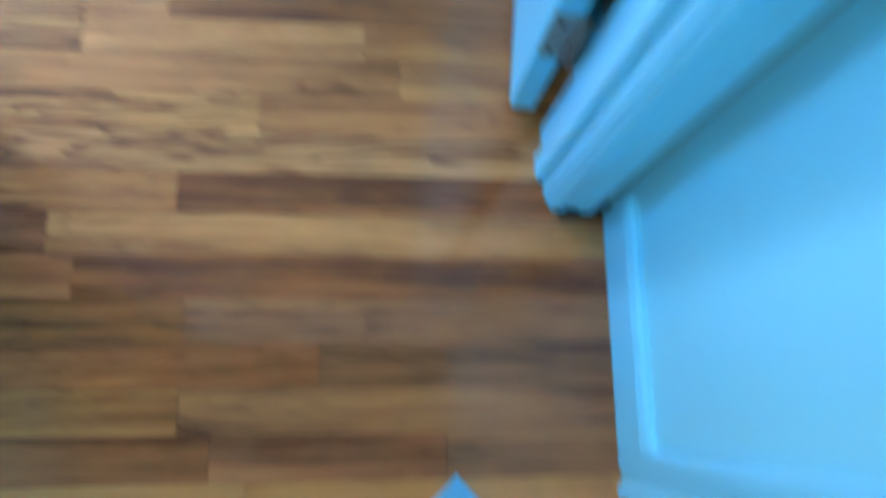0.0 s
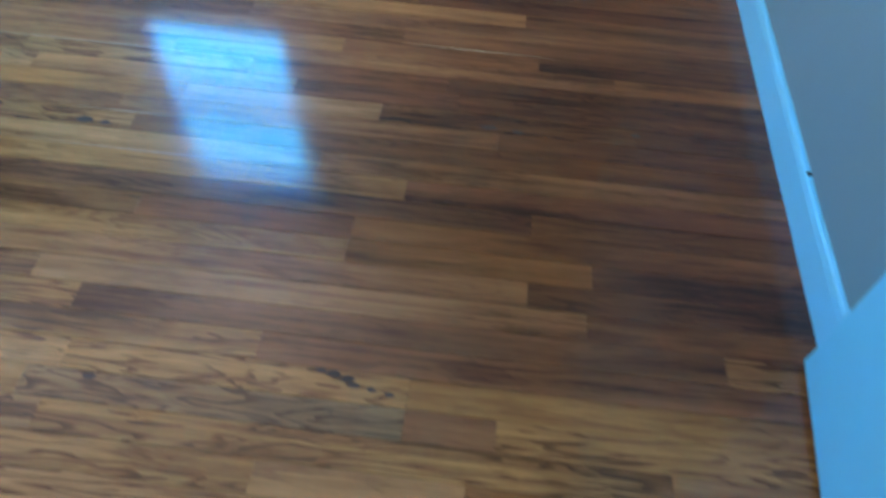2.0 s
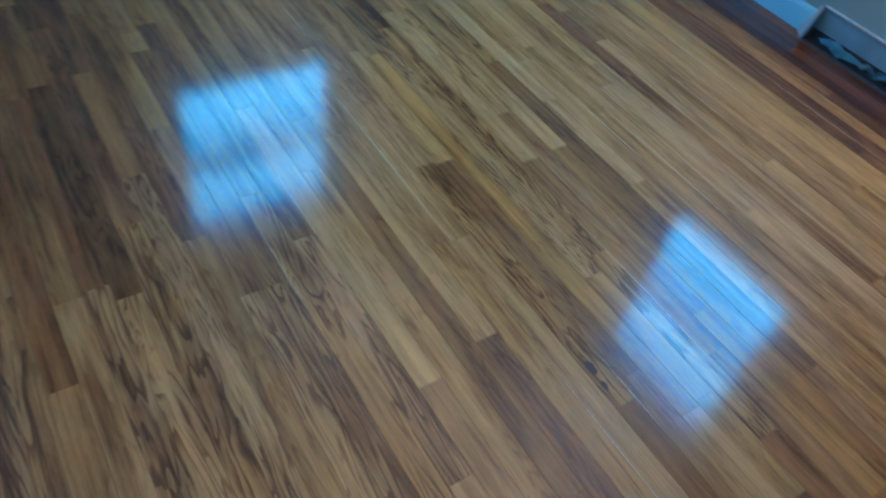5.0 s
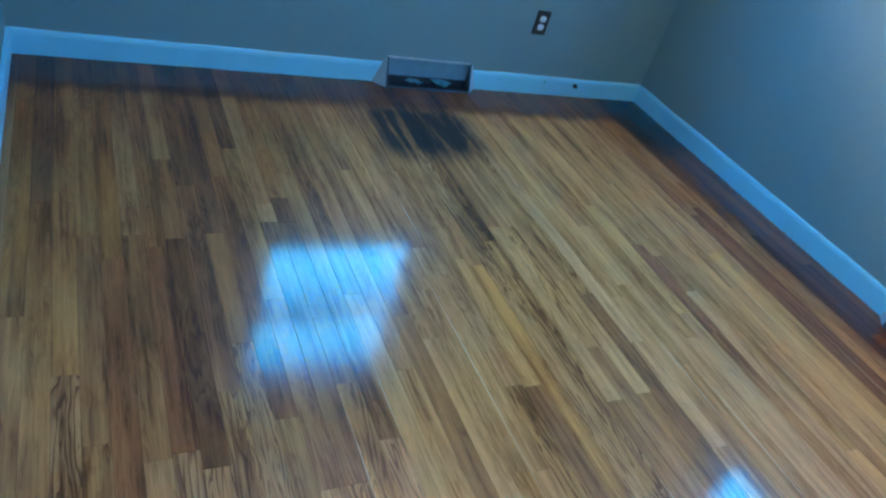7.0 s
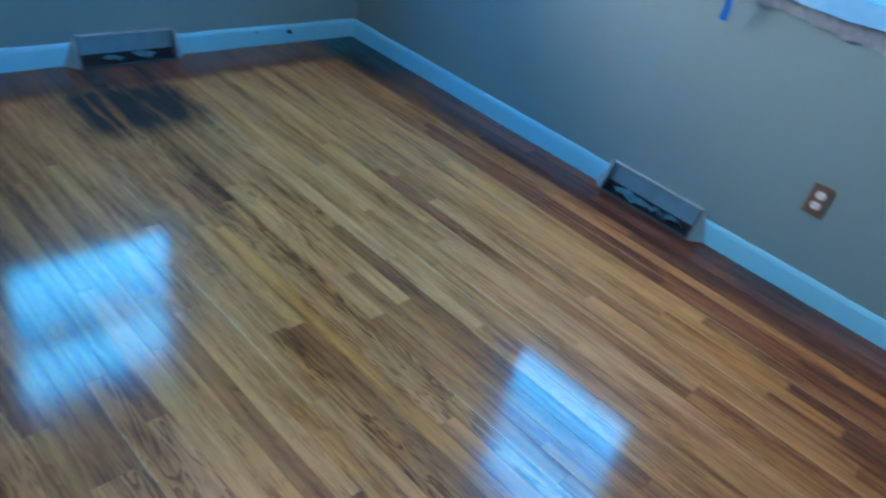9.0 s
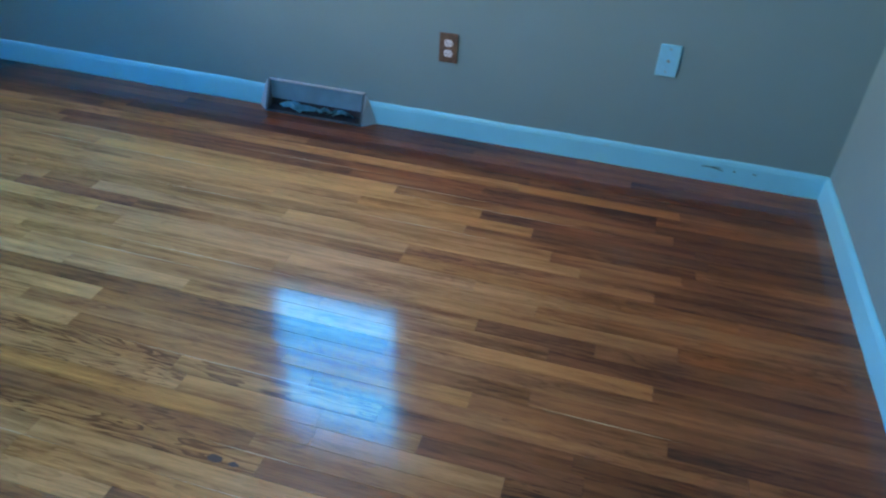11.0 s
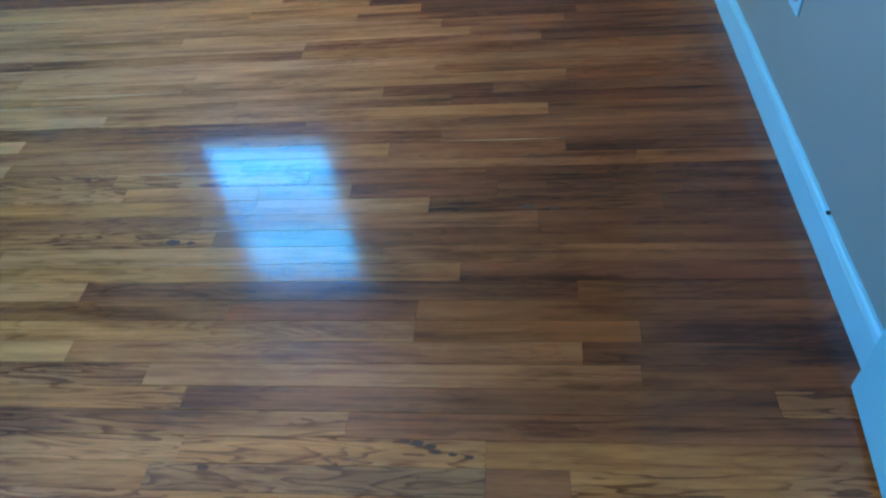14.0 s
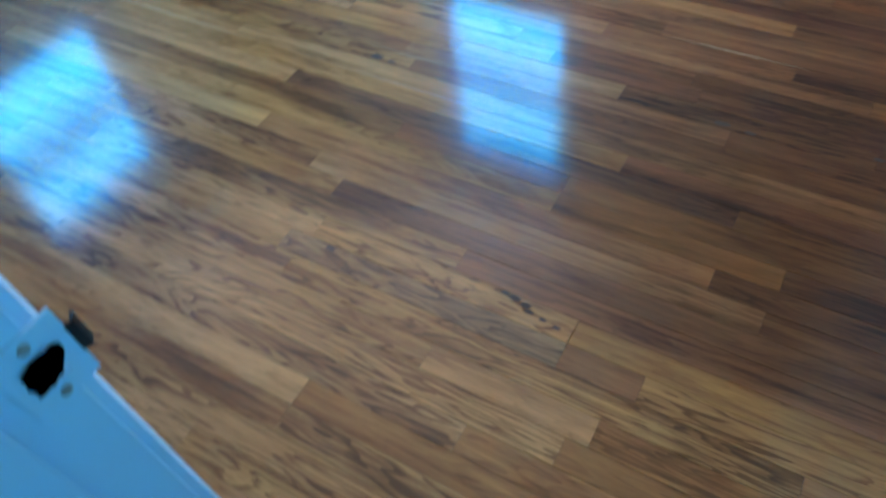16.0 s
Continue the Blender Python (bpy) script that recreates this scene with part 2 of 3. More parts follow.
TAPE = plain("blue_masking_tape", (0.0, 0.26, 0.80), 0.6, 0.0, 120, 0.12)
SHEET = plain("masking_paper", (0.14, 0.50, 0.84), 0.55, 0.0, 25, 0.08, 0.3)
HINGE = plain("painted_hinge_metal", (0.30, 0.31, 0.29), 0.4, 0.6, 90, 0.25)
IRON = plain("dark_iron", (0.03, 0.03, 0.032), 0.45, 0.7, 90, 0.3)
PLATE = plain("bluish_white_plate", (0.22, 0.68, 0.94), 0.35, 0.0, 80, 0.05, 0.03)
INSIDE = plain("register_inside", (0.15, 0.34, 0.45), 0.5, 0.1, 14, 0.12)
EDGE = plain("lit_steel_edge", (0.50, 0.64, 0.70), 0.4, 0.3, 50, 0.2)
KNOT = plain("dark_knot", (0.075, 0.034, 0.014), 0.65, 0.0, 300, 0.4)
FILLER = plain("pale_wood_filler", (0.70, 0.50, 0.28), 0.35, 0.0, 200, 0.2)
WING_GREY = paint("greyish_end_paint", (0.36, 0.55, 0.66), 0.4, 0.15, 60, 0.15, (0.10, 0.13, 0.15))
LINING = plain("grey_lining_paper", (0.20, 0.29, 0.36), 0.8, 0.0, 40, 0.25, 0.4)
SILL_SHADE = plain("sill_end_shade", (0.07, 0.10, 0.125), 0.8, 0.0, 40, 0.3, 0.3)
SOCKET = plain("greyed_white_plastic", (0.26, 0.42, 0.50), 0.4, 0.0, 80, 0.05, 0.03)
GROUT = plain("subfloor_felt", (0.03, 0.02, 0.014), 0.9)

glass_m, gn, gl, gp = material("window_glass")
gn.remove(gp)
tr, gs, mx = gn.new("ShaderNodeBsdfTransparent"), gn.new("ShaderNodeBsdfGlossy"), gn.new("ShaderNodeMixShader")
gs.inputs["Roughness"].default_value = 0.02
mx.inputs[0].default_value = 0.05
gl.new(tr.outputs[0], mx.inputs[1]), gl.new(gs.outputs[0], mx.inputs[2])
gl.new(mx.outputs[0], gn["Material Output"].inputs[0])


def sky_card(name, low, high, share=1.0):
    """Glowing sky behind a window, paler in two level bands."""
    m, n, l, p = material(name)
    n.remove(p)
    pos = n.new("ShaderNodeNewGeometry").outputs["Position"]
    xyz = n.new("ShaderNodeSeparateXYZ")
    l.new(pos, xyz.inputs[0])
    q = n.new("ShaderNodeMapRange")
    q.inputs["From Min"].default_value, q.inputs["From Max"].default_value = low, high
    l.new(xyz.outputs[2], q.inputs["Value"])
    cloud = noise_tex(n, l, mapped(n, l, pos, (3.2, 3.2, 5)), 1.0, 3)
    f = math_node(n, l, "ADD", q.outputs[0], math_node(n, l, "MULTIPLY", math_node(n, l, "SUBTRACT", cloud, 0.5), 0.12))
    blue, pale = (0.0, 0.35, 0.93), (0.03, 0.53, 1.24)
    col = ramp(n, l, f, (0.0, blue), (0.05, pale), (0.17, pale), (0.28, blue), (0.50, blue), (0.56, pale), (0.70, pale), (0.82, blue), (1.0, (0.0, 0.42, 1.08)))
    e = n.new("ShaderNodeEmission")
    l.new(col, e.inputs[0])
    e.inputs[1].default_value = SKY_GLOW * share
    l.new(e.outputs[0], n["Material Output"].inputs[0])
    return m


# ---- mesh helpers ----


def box(bm, lo, hi, bevel=0.0):
    c = [(a + b) / 2 for a, b in zip(lo, hi)]
    s = [abs(b - a) for a, b in zip(lo, hi)]
    r = bmesh.ops.create_cube(bm, size=1, matrix=Matrix.LocRotScale(c, None, s))
    if bevel:
        edges = {e for v in r["verts"] for e in v.link_edges}
        bmesh.ops.bevel(bm, geom=list(edges), offset=bevel, segments=2, affect="EDGES", profile=0.5)
    return bm


def cyl(bm, a, b, r, seg=16):
    a, b = Vector(a), Vector(b)
    m = Matrix.Translation((a + b) / 2) @ (b - a).to_track_quat("Z", "Y").to_matrix().to_4x4()
    bmesh.ops.create_cone(bm, cap_ends=True, segments=seg, radius1=r, radius2=r, depth=(b - a).length, matrix=m)
    return bm


def profile(bm, pts, place, length):
    """Sweeps a closed outline of (out, up) along a straight run; place(out, along, up) gives world points."""
    n = len(pts)
    a = [bm.verts.new(place(o, 0.0, u)) for o, u in pts]
    b = [bm.verts.new(place(o, length, u)) for o, u in pts]
    for i in range(n):
        bm.faces.new((a[i], a[(i + 1) % n], b[(i + 1) % n], b[i]))
    bm.faces.new(a[::-1])
    bm.faces.new(b)
    bmesh.ops.recalc_face_normals(bm, faces=bm.faces)
    return bm


def part(name, bm, mat, parent=None, label=""):
    me = bpy.data.meshes.new(name)
    bm.to_mesh(me)
    bm.free()
    me.materials.append(mat)
    ob = new(name, me)
    if parent is not None:
        ob.parent = parent
    if label:
        ob["label"] = label
    return ob


def B(lo, hi, bevel=0.0):
    return box(bmesh.new(), lo, hi, bevel)


def setting(name, bm, mat, label, category):
    return tagged(part(name, bm, mat), label, category, kind="structure")


# ---- the room's shell ----
W, N0, E0, S0, S1, CEILZ = -4.014, 0.014, 0.014, -2.90, -3.003, 2.45
JL, JR = -0.80, -0.052          # door opening between the jambs
NX0, NX1, NZ0, NZ1 = -2.42, -1.62, 1.015, 2.27      # north window opening
WY0, WY1, WZ0, WZ1 = -1.93, -1.02, 0.94, 2.06      # west window opening
HW, HS = -1.60, -4.60           # hall: west wall, south wall
HE = 0.045                      # hall's east wall


def wall_with_hole(a0, a1, h0, h1, z0, z1, put):
    bm = bmesh.new()
    for p, q, r, s in ((a0, h0, 0, CEILZ), (h1, a1, 0, CEILZ), (h0, h1, 0, z0), (h0, h1, z1, CEILZ)):
        if q - p > 1e-4 and s - r > 1e-4:
            lo, hi = put(p, r, s, q)
            box(bm, lo, hi)
    return bm


setting("wall_north", wall_with_hole(W - 0.16, E0 + 0.12, NX0, NX1, NZ0, NZ1, lambda p, r, s, q: ((p, N0, r), (q, N0 + 0.16, s))), WALL,
        "matte taupe painted wall with a window", "wall")
setting("wall_west", wall_with_hole(-3.06, N0, WY0, WY1, WZ0, WZ1, lambda p, r, s, q: ((W - 0.16, p, r), (W, q, s))), WALL,
        "matte taupe painted wall with a window", "wall")
setting("wall_east", B((E0, S0, 0), (E0 + 0.12, N0, CEILZ)), WALL, "matte taupe painted wall behind the open door", "wall")
bm = bmesh.new()
box(bm, (W, -3.06, 0), (-0.92, -2.957, CEILZ))
box(bm, (-0.92, S1, 0), (JL - 0.02, S0, CEILZ))
box(bm, (JL - 0.02, S1, 2.06), (JR + 0.02, S0, CEILZ))
box(bm, (JR + 0.02, S1, 0), (E0 + 0.12, S0, CEILZ))
setting("wall_south", bm, WALL, "matte taupe painted wall with the doorway", "wall")
setting("ceiling", B((W - 0.16, HS - 0.1, CEILZ), (E0 + 0.3, N0 + 0.16, CEILZ + 0.1)), CEIL, "plain white painted ceiling", "ceiling")
setting("wall_hall_east", B((HE, HS, 0), (HE + 0.12, S1, CEILZ)), HALLWALL, "bluish white painted hall wall", "wall")
setting("wall_hall_west", B((HW - 0.12, HS, 0), (HW, -3.06, CEILZ)), HALLWALL, "bluish white painted hall wall", "wall")
setting("wall_hall_south", B((HW - 0.12, HS - 0.12, 0), (HE + 0.12, HS, CEILZ)), HALLWALL, "bluish white painted hall end wall", "wall")

# ---- baseboards ----
BASE = [(0, 0), (0.014, 0), (0.014, 0.078), (0.0125, 0.081), (0.0125, 0.084), (0.010, 0.090), (0.006, 0.094), (0, 0.095)]
VN0, VN1 = -2.235, -1.800       # north register
VW0, VW1 = -1.490, -1.060       # west register


def baseboard(name, place, length, label="white painted wooden baseboard with small chips"):
    """A moulded board whose hand-cut paint line along the top wavers."""
    bm = bmesh.new()
    steps = max(2, int(length / 0.05))
    seed = sum(map(ord, name))
    rings = []
    for k in range(steps + 1):
        a = length * k / steps
        rise = 0.0035 * noise.noise((a * 4.0, seed, 0.5)) + 0.0018 * noise.noise((a * 23.0, seed, 3.5))
        lift = max(0.0, 0.003 * noise.noise((a * 9.0, seed, 8.5)) - 0.0004)
        rings.append([bm.verts.new(place(o, a, u + (rise if u > 0.08 else lift if u < 0.01 else 0.0))) for o, u in BASE])
    n = len(BASE)
    for p, q in zip(rings, rings[1:]):
        for i in range(n):
            bm.faces.new((p[i], p[(i + 1) % n], q[(i + 1) % n], q[i]))
    bm.faces.new(rings[0][::-1])
    bm.faces.new(rings[-1])
    bmesh.ops.recalc_face_normals(bm, faces=bm.faces)
    return setting(name, bm, TRIM, label, "baseboard")


baseboard("baseboard_north_a", lambda o, a, u: (W + 0.0 + a, N0 - o, u), VN0 - W)
baseboard("baseboard_north_b", lambda o, a, u: (VN1 + a, N0 - o, u), E0 - VN1, "white painted wooden baseboard with dark scratches")
baseboard("baseboard_west_a", lambda o, a, u: (W + o, -2.957 + a, u), VW0 + 2.957)
baseboard("baseboard_west_b", lambda o, a, u: (W + o, VW1 + a, u), N0 - 0.014 - VW1)
baseboard("baseboard_east", lambda o, a, u: (E0 - o, S0 + 0.03 + a, u), N0 - 0.014 - S0 - 0.03)
baseboard("baseboard_south", lambda o, a, u: (W + 0.014 + a, -2.957 + o, u), -0.92 - W - 0.014)
baseboard("baseboard_hall", lambda o, a, u: (HE - o, -3.335 + a, u), 3.335 + S1 - 0.016)

# ---- doorway: jambs, stops, casings ----


def casing_run(bm, place, length):
    pts = [(0, 0), (0.010, 0.0), (0.014, 0.006), (0.014, 0.022), (0.010, 0.026), (0.012, 0.040), (0.017, 0.046), (0.017, 0.060), (0.0, 0.060)]
    return profile(bm, pts, place, length)


frame_ob = tagged(new("door_frame"), "white painted door frame with moulded casings", "door frame", kind="structure")
part("jamb", B((JL - 0.02, S1, 0), (JL, S0 + 0.002, 2.06), 0.0015), TRIM_WARM_LIT, frame_ob)
part("jamb", B((JR, S1, 0), (JR + 0.02, S0 + 0.002, 2.06), 0.0015), TRIM, frame_ob)
part("head_jamb", B((JL, S1, 2.04), (JR, S0 + 0.002, 2.06), 0.0015), TRIM, frame_ob)
part("stop", B((JL, S1 + 0.028, 0), (JL + 0.011, S1 + 0.062, 2.04), 0.002), TRIM_WARM_LIT, frame_ob)
part("stop", B((JR - 0.011, S1 + 0.028, 0), (JR, S1 + 0.062, 2.04), 0.002), TRIM, frame_ob)
part("casing", casing_run(bmesh.new(), lambda o, a, u: (JL - 0.006 - u, S0 + o, a), 2.10), TRIM_WARM_LIT, frame_ob)
part("casing", casing_run(bmesh.new(), lambda o, a, u: (JL - 0.006 - u, S1 - o, a), 2.10), TRIM_WARM_LIT, frame_ob)
part("casing", casing_run(bmesh.new(), lambda o, a, u: (JR + 0.006 + u, S1 - o, a), 2.10), TRIM, frame_ob)
part("head_casing", casing_run(bmesh.new(), lambda o, a, u: (JL - 0.066 + a, S0 + o, 2.046 + u), JR - JL + 0.09), TRIM, frame_ob)
part("head_casing", casing_run(bmesh.new(), lambda o, a, u: (JL - 0.066 + a, S1 - o, 2.046 + u), JR - JL + 0.132), TRIM, frame_ob)

# strike plate on the latch jamb, with its dark mortice and bent lip
strike = tagged(new("strike_plate"), "paint-smeared strike plate with dark latch hole in the door jamb", "strike plate")
bm = bmesh.new()
ZS = 0.835
for lo, hi in (((JL, -2.926, ZS - 0.030), (JL + 0.002, -2.918, ZS + 0.030)), ((JL, -2.896, ZS - 0.030), (JL + 0.002, -2.884, ZS + 0.030)),
               ((JL, -2.918, ZS - 0.030), (JL + 0.002, -2.896, ZS - 0.014)), ((JL, -2.918, ZS + 0.014), (JL + 0.002, -2.896, ZS + 0.030))):
    box(bm, lo, hi)
part("plate", bm, TRIM_WARM_LIT, strike)
bm = bmesh.new()
ring = []
for k in range(26):
    q = 2 * math.pi * k / 26
    r = 0.0112 * (1 + 0.35 * noise.noise((math.cos(q) * 2.1, math.sin(q) * 2.1, 5.0)) + 0.28 * noise.noise((math.cos(q) * 5, math.sin(q) * 5, 2.0)) + 0.55 * max(0.0, math.cos(q - 0.45)) ** 5)
    ring.append(bm.verts.new((JL + 0.0026, -2.9075 + r * math.cos(q), ZS - 0.001 + 1.15 * r * math.sin(q))))
bm.faces.new(ring)
bmesh.ops.solidify(bm, geom=bm.faces, thickness=0.0008)
bmesh.ops.recalc_face_normals(bm, faces=bm.faces)
part("latch_hole", bm, SLOT, strike, "black ragged latch hole")
bm = bmesh.new()
pts = [(0.0, 0.0), (0.006, 0.001), (0.010, -0.004), (0.009, -0.006), (0.005, -0.001), (0.0, -0.002)]
profile(bm, pts, lambda o, a, u: (JL + 0.0022 + u, -2.885 + o, ZS - 0.011 + a), 0.024)
part("lip", bm, IRON, strike, "dark bent metal lip")
for dz in (-0.022, 0.022):
    part("screw", cyl(bmesh.new(), (JL + 0.002, -2.906, ZS + dz), (JL + 0.0035, -2.906, ZS + dz), 0.0035), HINGE, strike)
bm = bmesh.new()
box(bm, (JL + 0.0002, -2.953, ZS - 0.075), (JL + 0.0012, -2.949, ZS + 0.05))
tagged(part("paint_scratch", bm, IRON), "dark scratch in the door jamb's paint", "scratch")

# ---- the door, standing open along the wall ----
door = tagged(new("door"), "white painted flush wooden door standing open along the wall", "door")
A, TH, LEN = Vector((-0.098, -2.872, 0)), 0.034, 0.748
along = (Vector((-0.037, -2.128, 0)) - A).normalized()
side = Vector((along.y, -along.x, 0))
LM = Matrix(((along.x, side.x, 0, A.x), (along.y, side.y, 0, A.y), (0, 0, 1, 0), (0, 0, 0, 1)))


def leaf(bm):
    bmesh.ops.transform(bm, matrix=LM, verts=bm.verts)
    bmesh.ops.recalc_face_normals(bm, faces=bm.faces)
    return bm


part("slab", leaf(B((0, 0, 0.012), (LEN, TH, 2.03), 0.0018)), DOOR, door)
for z in (0.21, 1.05, 1.82):
    h = part("hinge", leaf(B((-0.0025, 0.003, z - 0.045), (0.0, TH - 0.002, z + 0.045), 0.0006)), HINGE, door, "paint-spotted steel hinge")
    part("knuckle", leaf(cyl(bmesh.new(), (-0.006, TH + 0.004, z - 0.045), (-0.006, TH + 0.004, z + 0.045), 0.0058)), HINGE, h)
    part("screw", leaf(cyl(bmesh.new(), (-0.0025, 0.014, z - 0.028), (-0.0042, 0.014, z - 0.028), 0.004)), IRON, h)
    part("screw", leaf(cyl(bmesh.new(), (-0.0025, 0.014, z + 0.028), (-0.0042, 0.014, z + 0.028), 0.004)), IRON, h)
part("latch_plate", leaf(B((LEN, 0.006, 0.80), (LEN + 0.0015, TH - 0.006, 0.86))), HINGE, door)

# next door's casing in the hall, and a scrap of paper on the hall floor
cas = tagged(new("hall_door_casing"), "white painted casing of the next hall door", "door casing", kind="structure")
part("casing", casing_run(bmesh.new(), lambda o, a, u: (HE - o, -3.335 - u, a), 2.1), TRIM, cas)
part("jamb", B((HE - 0.004, -3.415, 0), (HE, -3.396, 2.1)), TRIM, cas)
bm = bmesh.new()
v = [bm.verts.new(q) for q in ((-0.178, -3.362, 0.0035), (-0.345, -3.53, 0.001), (-0.18, -3.70, 0.001), (-0.02, -3.54, 0.001))]
bm.faces.new(v)
bmesh.ops.solidify(bm, geom=bm.faces, thickness=0.0008)
tagged(part("paper_sheet", bm, PLATE), "bluish white sheet of paper on the hall floor", "paper")

# ---- windows ----


def window(name, place, w, z0, z1, label, card):
    """A double-hung sash window. place(a, d, z): along the wall, into the wall (room side negative), up."""
    ob = tagged(new(name), label, "window", kind="structure")

    def bar(pname, a0, a1, d0, d1, b0, b1, mat=TRIM, parent=ob, bevel=0.002, lab=""):
        bm = B((a0, d0, b0), (a1, d1, b1), bevel)
        for q in bm.verts:
            q.co = place(*q.co)
        bmesh.ops.recalc_face_normals(bm, faces=bm.faces)
        return part(pname, bm, mat, parent, lab)

    for a0, a1 in ((0, 0.018), (w - 0.018, w)):
        bar("jamb", a0, a1, 0.002, 0.158, z0, z1)
    bar("head", 0.018, w - 0.018, 0.002, 0.158, z1 - 0.018, z1)
    bar("sill", 0.018, w - 0.018, 0.021, 0.175, z0 - 0.01, z0 + 0.012)
    for a0, a1 in ((-0.085, -0.003), (w + 0.003, w + 0.085)):
        bar("casing", a0, a1, -0.018, 0.0, z0 - 0.02, z1 + 0.085)
    bar("head_casing", -0.003, w + 0.003, -0.018, 0.0, z1 + 0.003, z1 + 0.085)
    bar("stool", -0.12, w + 0.12, -0.040, 0.020, z0 - 0.022, z0 + 0.002, bevel=0.005)
    if name == "window_2":
        bar("apron", -0.085, w + 0.085, -0.016, 0.0, z0 - 0.085, z0 - 0.022)
    mid = (z0 + z1) / 2
    for s, (d0, d1, b0, b1) in enumerate(((0.022, 0.052, z0 + 0.012, mid + 0.018), (0.056, 0.086, mid - 0.018, z1 - 0.018))):
        f = bar("sash", 0.018, 0.058, d0, d1, b0, b1)
        bar("stile", w - 0.058, w - 0.018, d0, d1, b0, b1, TRIM, f)
        bar("rail", 0.058, w - 0.058, d0, d1, b0, b0 + (0.042 if s == 0 else 0.036), TRIM, f)
        bar("rail", 0.058, w - 0.058, d0, d1, b1 - 0.036, b1, TRIM, f)
        g = bar("pane", 0.058, w - 0.058, (d0 + d1) / 2 - 0.002, (d0 + d1) / 2 + 0.002, b0 + 0.03, b1 - 0.03, glass_m, f, 0.0, "clear glass pane")
        g.visible_shadow = False
    bm = bmesh.new()
    bm.faces.new([bm.verts.new(place(a, 0.30, z)) for a, z in ((-0.6, z0 - 0.4), (w + 0.6, z0 - 0.4), (w + 0.6, z1 + 0.9), (-0.6, z1 + 0.9))])
    tagged(part("backdrop_" + name, bm, card), "bright blue daylight outside the window", "backdrop", kind="structure")
    return ob


window("window_1", lambda a, d, z: (NX0 + a, N0 + d, z), NX1 - NX0, NZ0, NZ1, "white double-hung window with masked sill", sky_card("sky_north", 1.29, 2.58))
window("window_2", lambda a, d, z: (W - d, WY0 + a, z), WY1 - WY0, WZ0, WZ1, "white double-hung sash window", sky_card("sky_west", 1.22, 2.38, 0.88))

# masking paper draped over the north window's stool, and strips of tape
bm = bmesh.new()
cols, rows_n = 44, 7
grid = []
for i in range(cols + 1):
    f = i / cols
    x = NX0 - 0.125 + f * (NX1 - NX0 + 0.34)
    drop = 0.088 - 0.022 * f + 0.010 * noise.noise((f * 5.0, 1.3, 0)) + 0.008 * noise.noise((f * 17.0, 4.0, 0))
    line = []
    for j in range(rows_n + 1):
        g = j / rows_n
        if g < 0.4:
            y, z = N0 - 0.002 - 0.046 * g / 0.4, NZ0 + 0.006
        else:
            h = (g - 0.4) / 0.6
            y, z = N0 - 0.048 - 0.010 * h + 0.010 * noise.noise((f * 9, h * 2, 7)) * h, NZ0 + 0.006 - drop * h
        line.append(bm.verts.new((x, y, z + 0.003 * noise.noise((f * 12, g * 5, 3)))))
    grid.append(line)
for i in range(cols):
    for j in range(rows_n):
        bm.faces.new((grid[i][j], grid[i + 1][j], grid[i + 1][j + 1], grid[i][j + 1]))
bmesh.ops.recalc_face_normals(bm, faces=bm.faces)
bmesh.ops.solidify(bm, geom=bm.faces, thickness=0.0012)
tagged(part("masking_sheet", bm, SHEET), "white masking paper draped over the window sill", "masking paper")

# the torn edge of the wall's lining under the sill
bm = bmesh.new()
top, low = [], []
for i in range(61):
    f = i / 60
    x = NX0 - 0.115 + f * 1.135
    hang = (0.018 + 0.042 * min(1.0, f * 2.2)) * (0.9 + 0.5 * noise.noise((f * 14.0, 2.7, 0)) + 0.35 * noise.noise((f * 41.0, 6.1, 0)))
    y = N0 - 0.016 - 0.006 * noise.noise((f * 8.0, 9.0, 0))
    top.append(bm.verts.new((x, N0 - 0.012, 0.962)))
    low.append(bm.verts.new((x, y, 0.948 - hang)))
for a, b, c, d in zip(top, top[1:], low[1:], low):
    bm.faces.new((a, b, c, d))
bmesh.ops.recalc_face_normals(bm, faces=bm.faces)
bmesh.ops.solidify(bm, geom=bm.faces, thickness=0.002)
tagged(part("torn_lining", bm, LINING), "grey torn lining paper hanging below the window sill", "lining paper")
# dark sheet added for the shade at the lining's east end
bm = bmesh.new()
v = [bm.verts.new(q) for q in ((-1.398, N0 - 0.020, 1.005), (-1.336, N0 - 0.030, 1.005), (-1.330, N0 - 0.026, 0.912), (-1.368, N0 - 0.018, 0.903), (-1.402, N0 - 0.016, 0.922))]
bm.faces.new(v)
bmesh.ops.recalc_face_normals(bm, faces=bm.faces)
bmesh.ops.solidify(bm, geom=bm.faces, thickness=0.002)
tagged(part("loose_flap", bm, SILL_SHADE), "dark grey sheet added for the shade beside the sill", "paper flap")


def tape(pts, width, label):
    """A strip of tape through points, hanging loose where they leave the surface."""
    bm = bmesh.new()
    rows_ = []
    for k, q in enumerate(pts):
        q = Vector(q)
        d = (Vector(pts[min(k + 1, len(pts) - 1)]) - Vector(pts[max(k - 1, 0)])).normalized()
        s = d.cross(Vector((0, 1, 0))).normalized() * width / 2
        s.y += 0.004 * math.sin(k * 1.7)
        rows_.append((bm.verts.new(q - s), bm.verts.new(q + s)))
    for (a, b), (c, d) in zip(rows_, rows_[1:]):
        bm.faces.new((a, b, d, c))
    bmesh.ops.solidify(bm, geom=bm.faces, thickness=0.0008)
    return tagged(part("tape_strip", bm, TAPE), label, "masking tape", "blue tape strips")


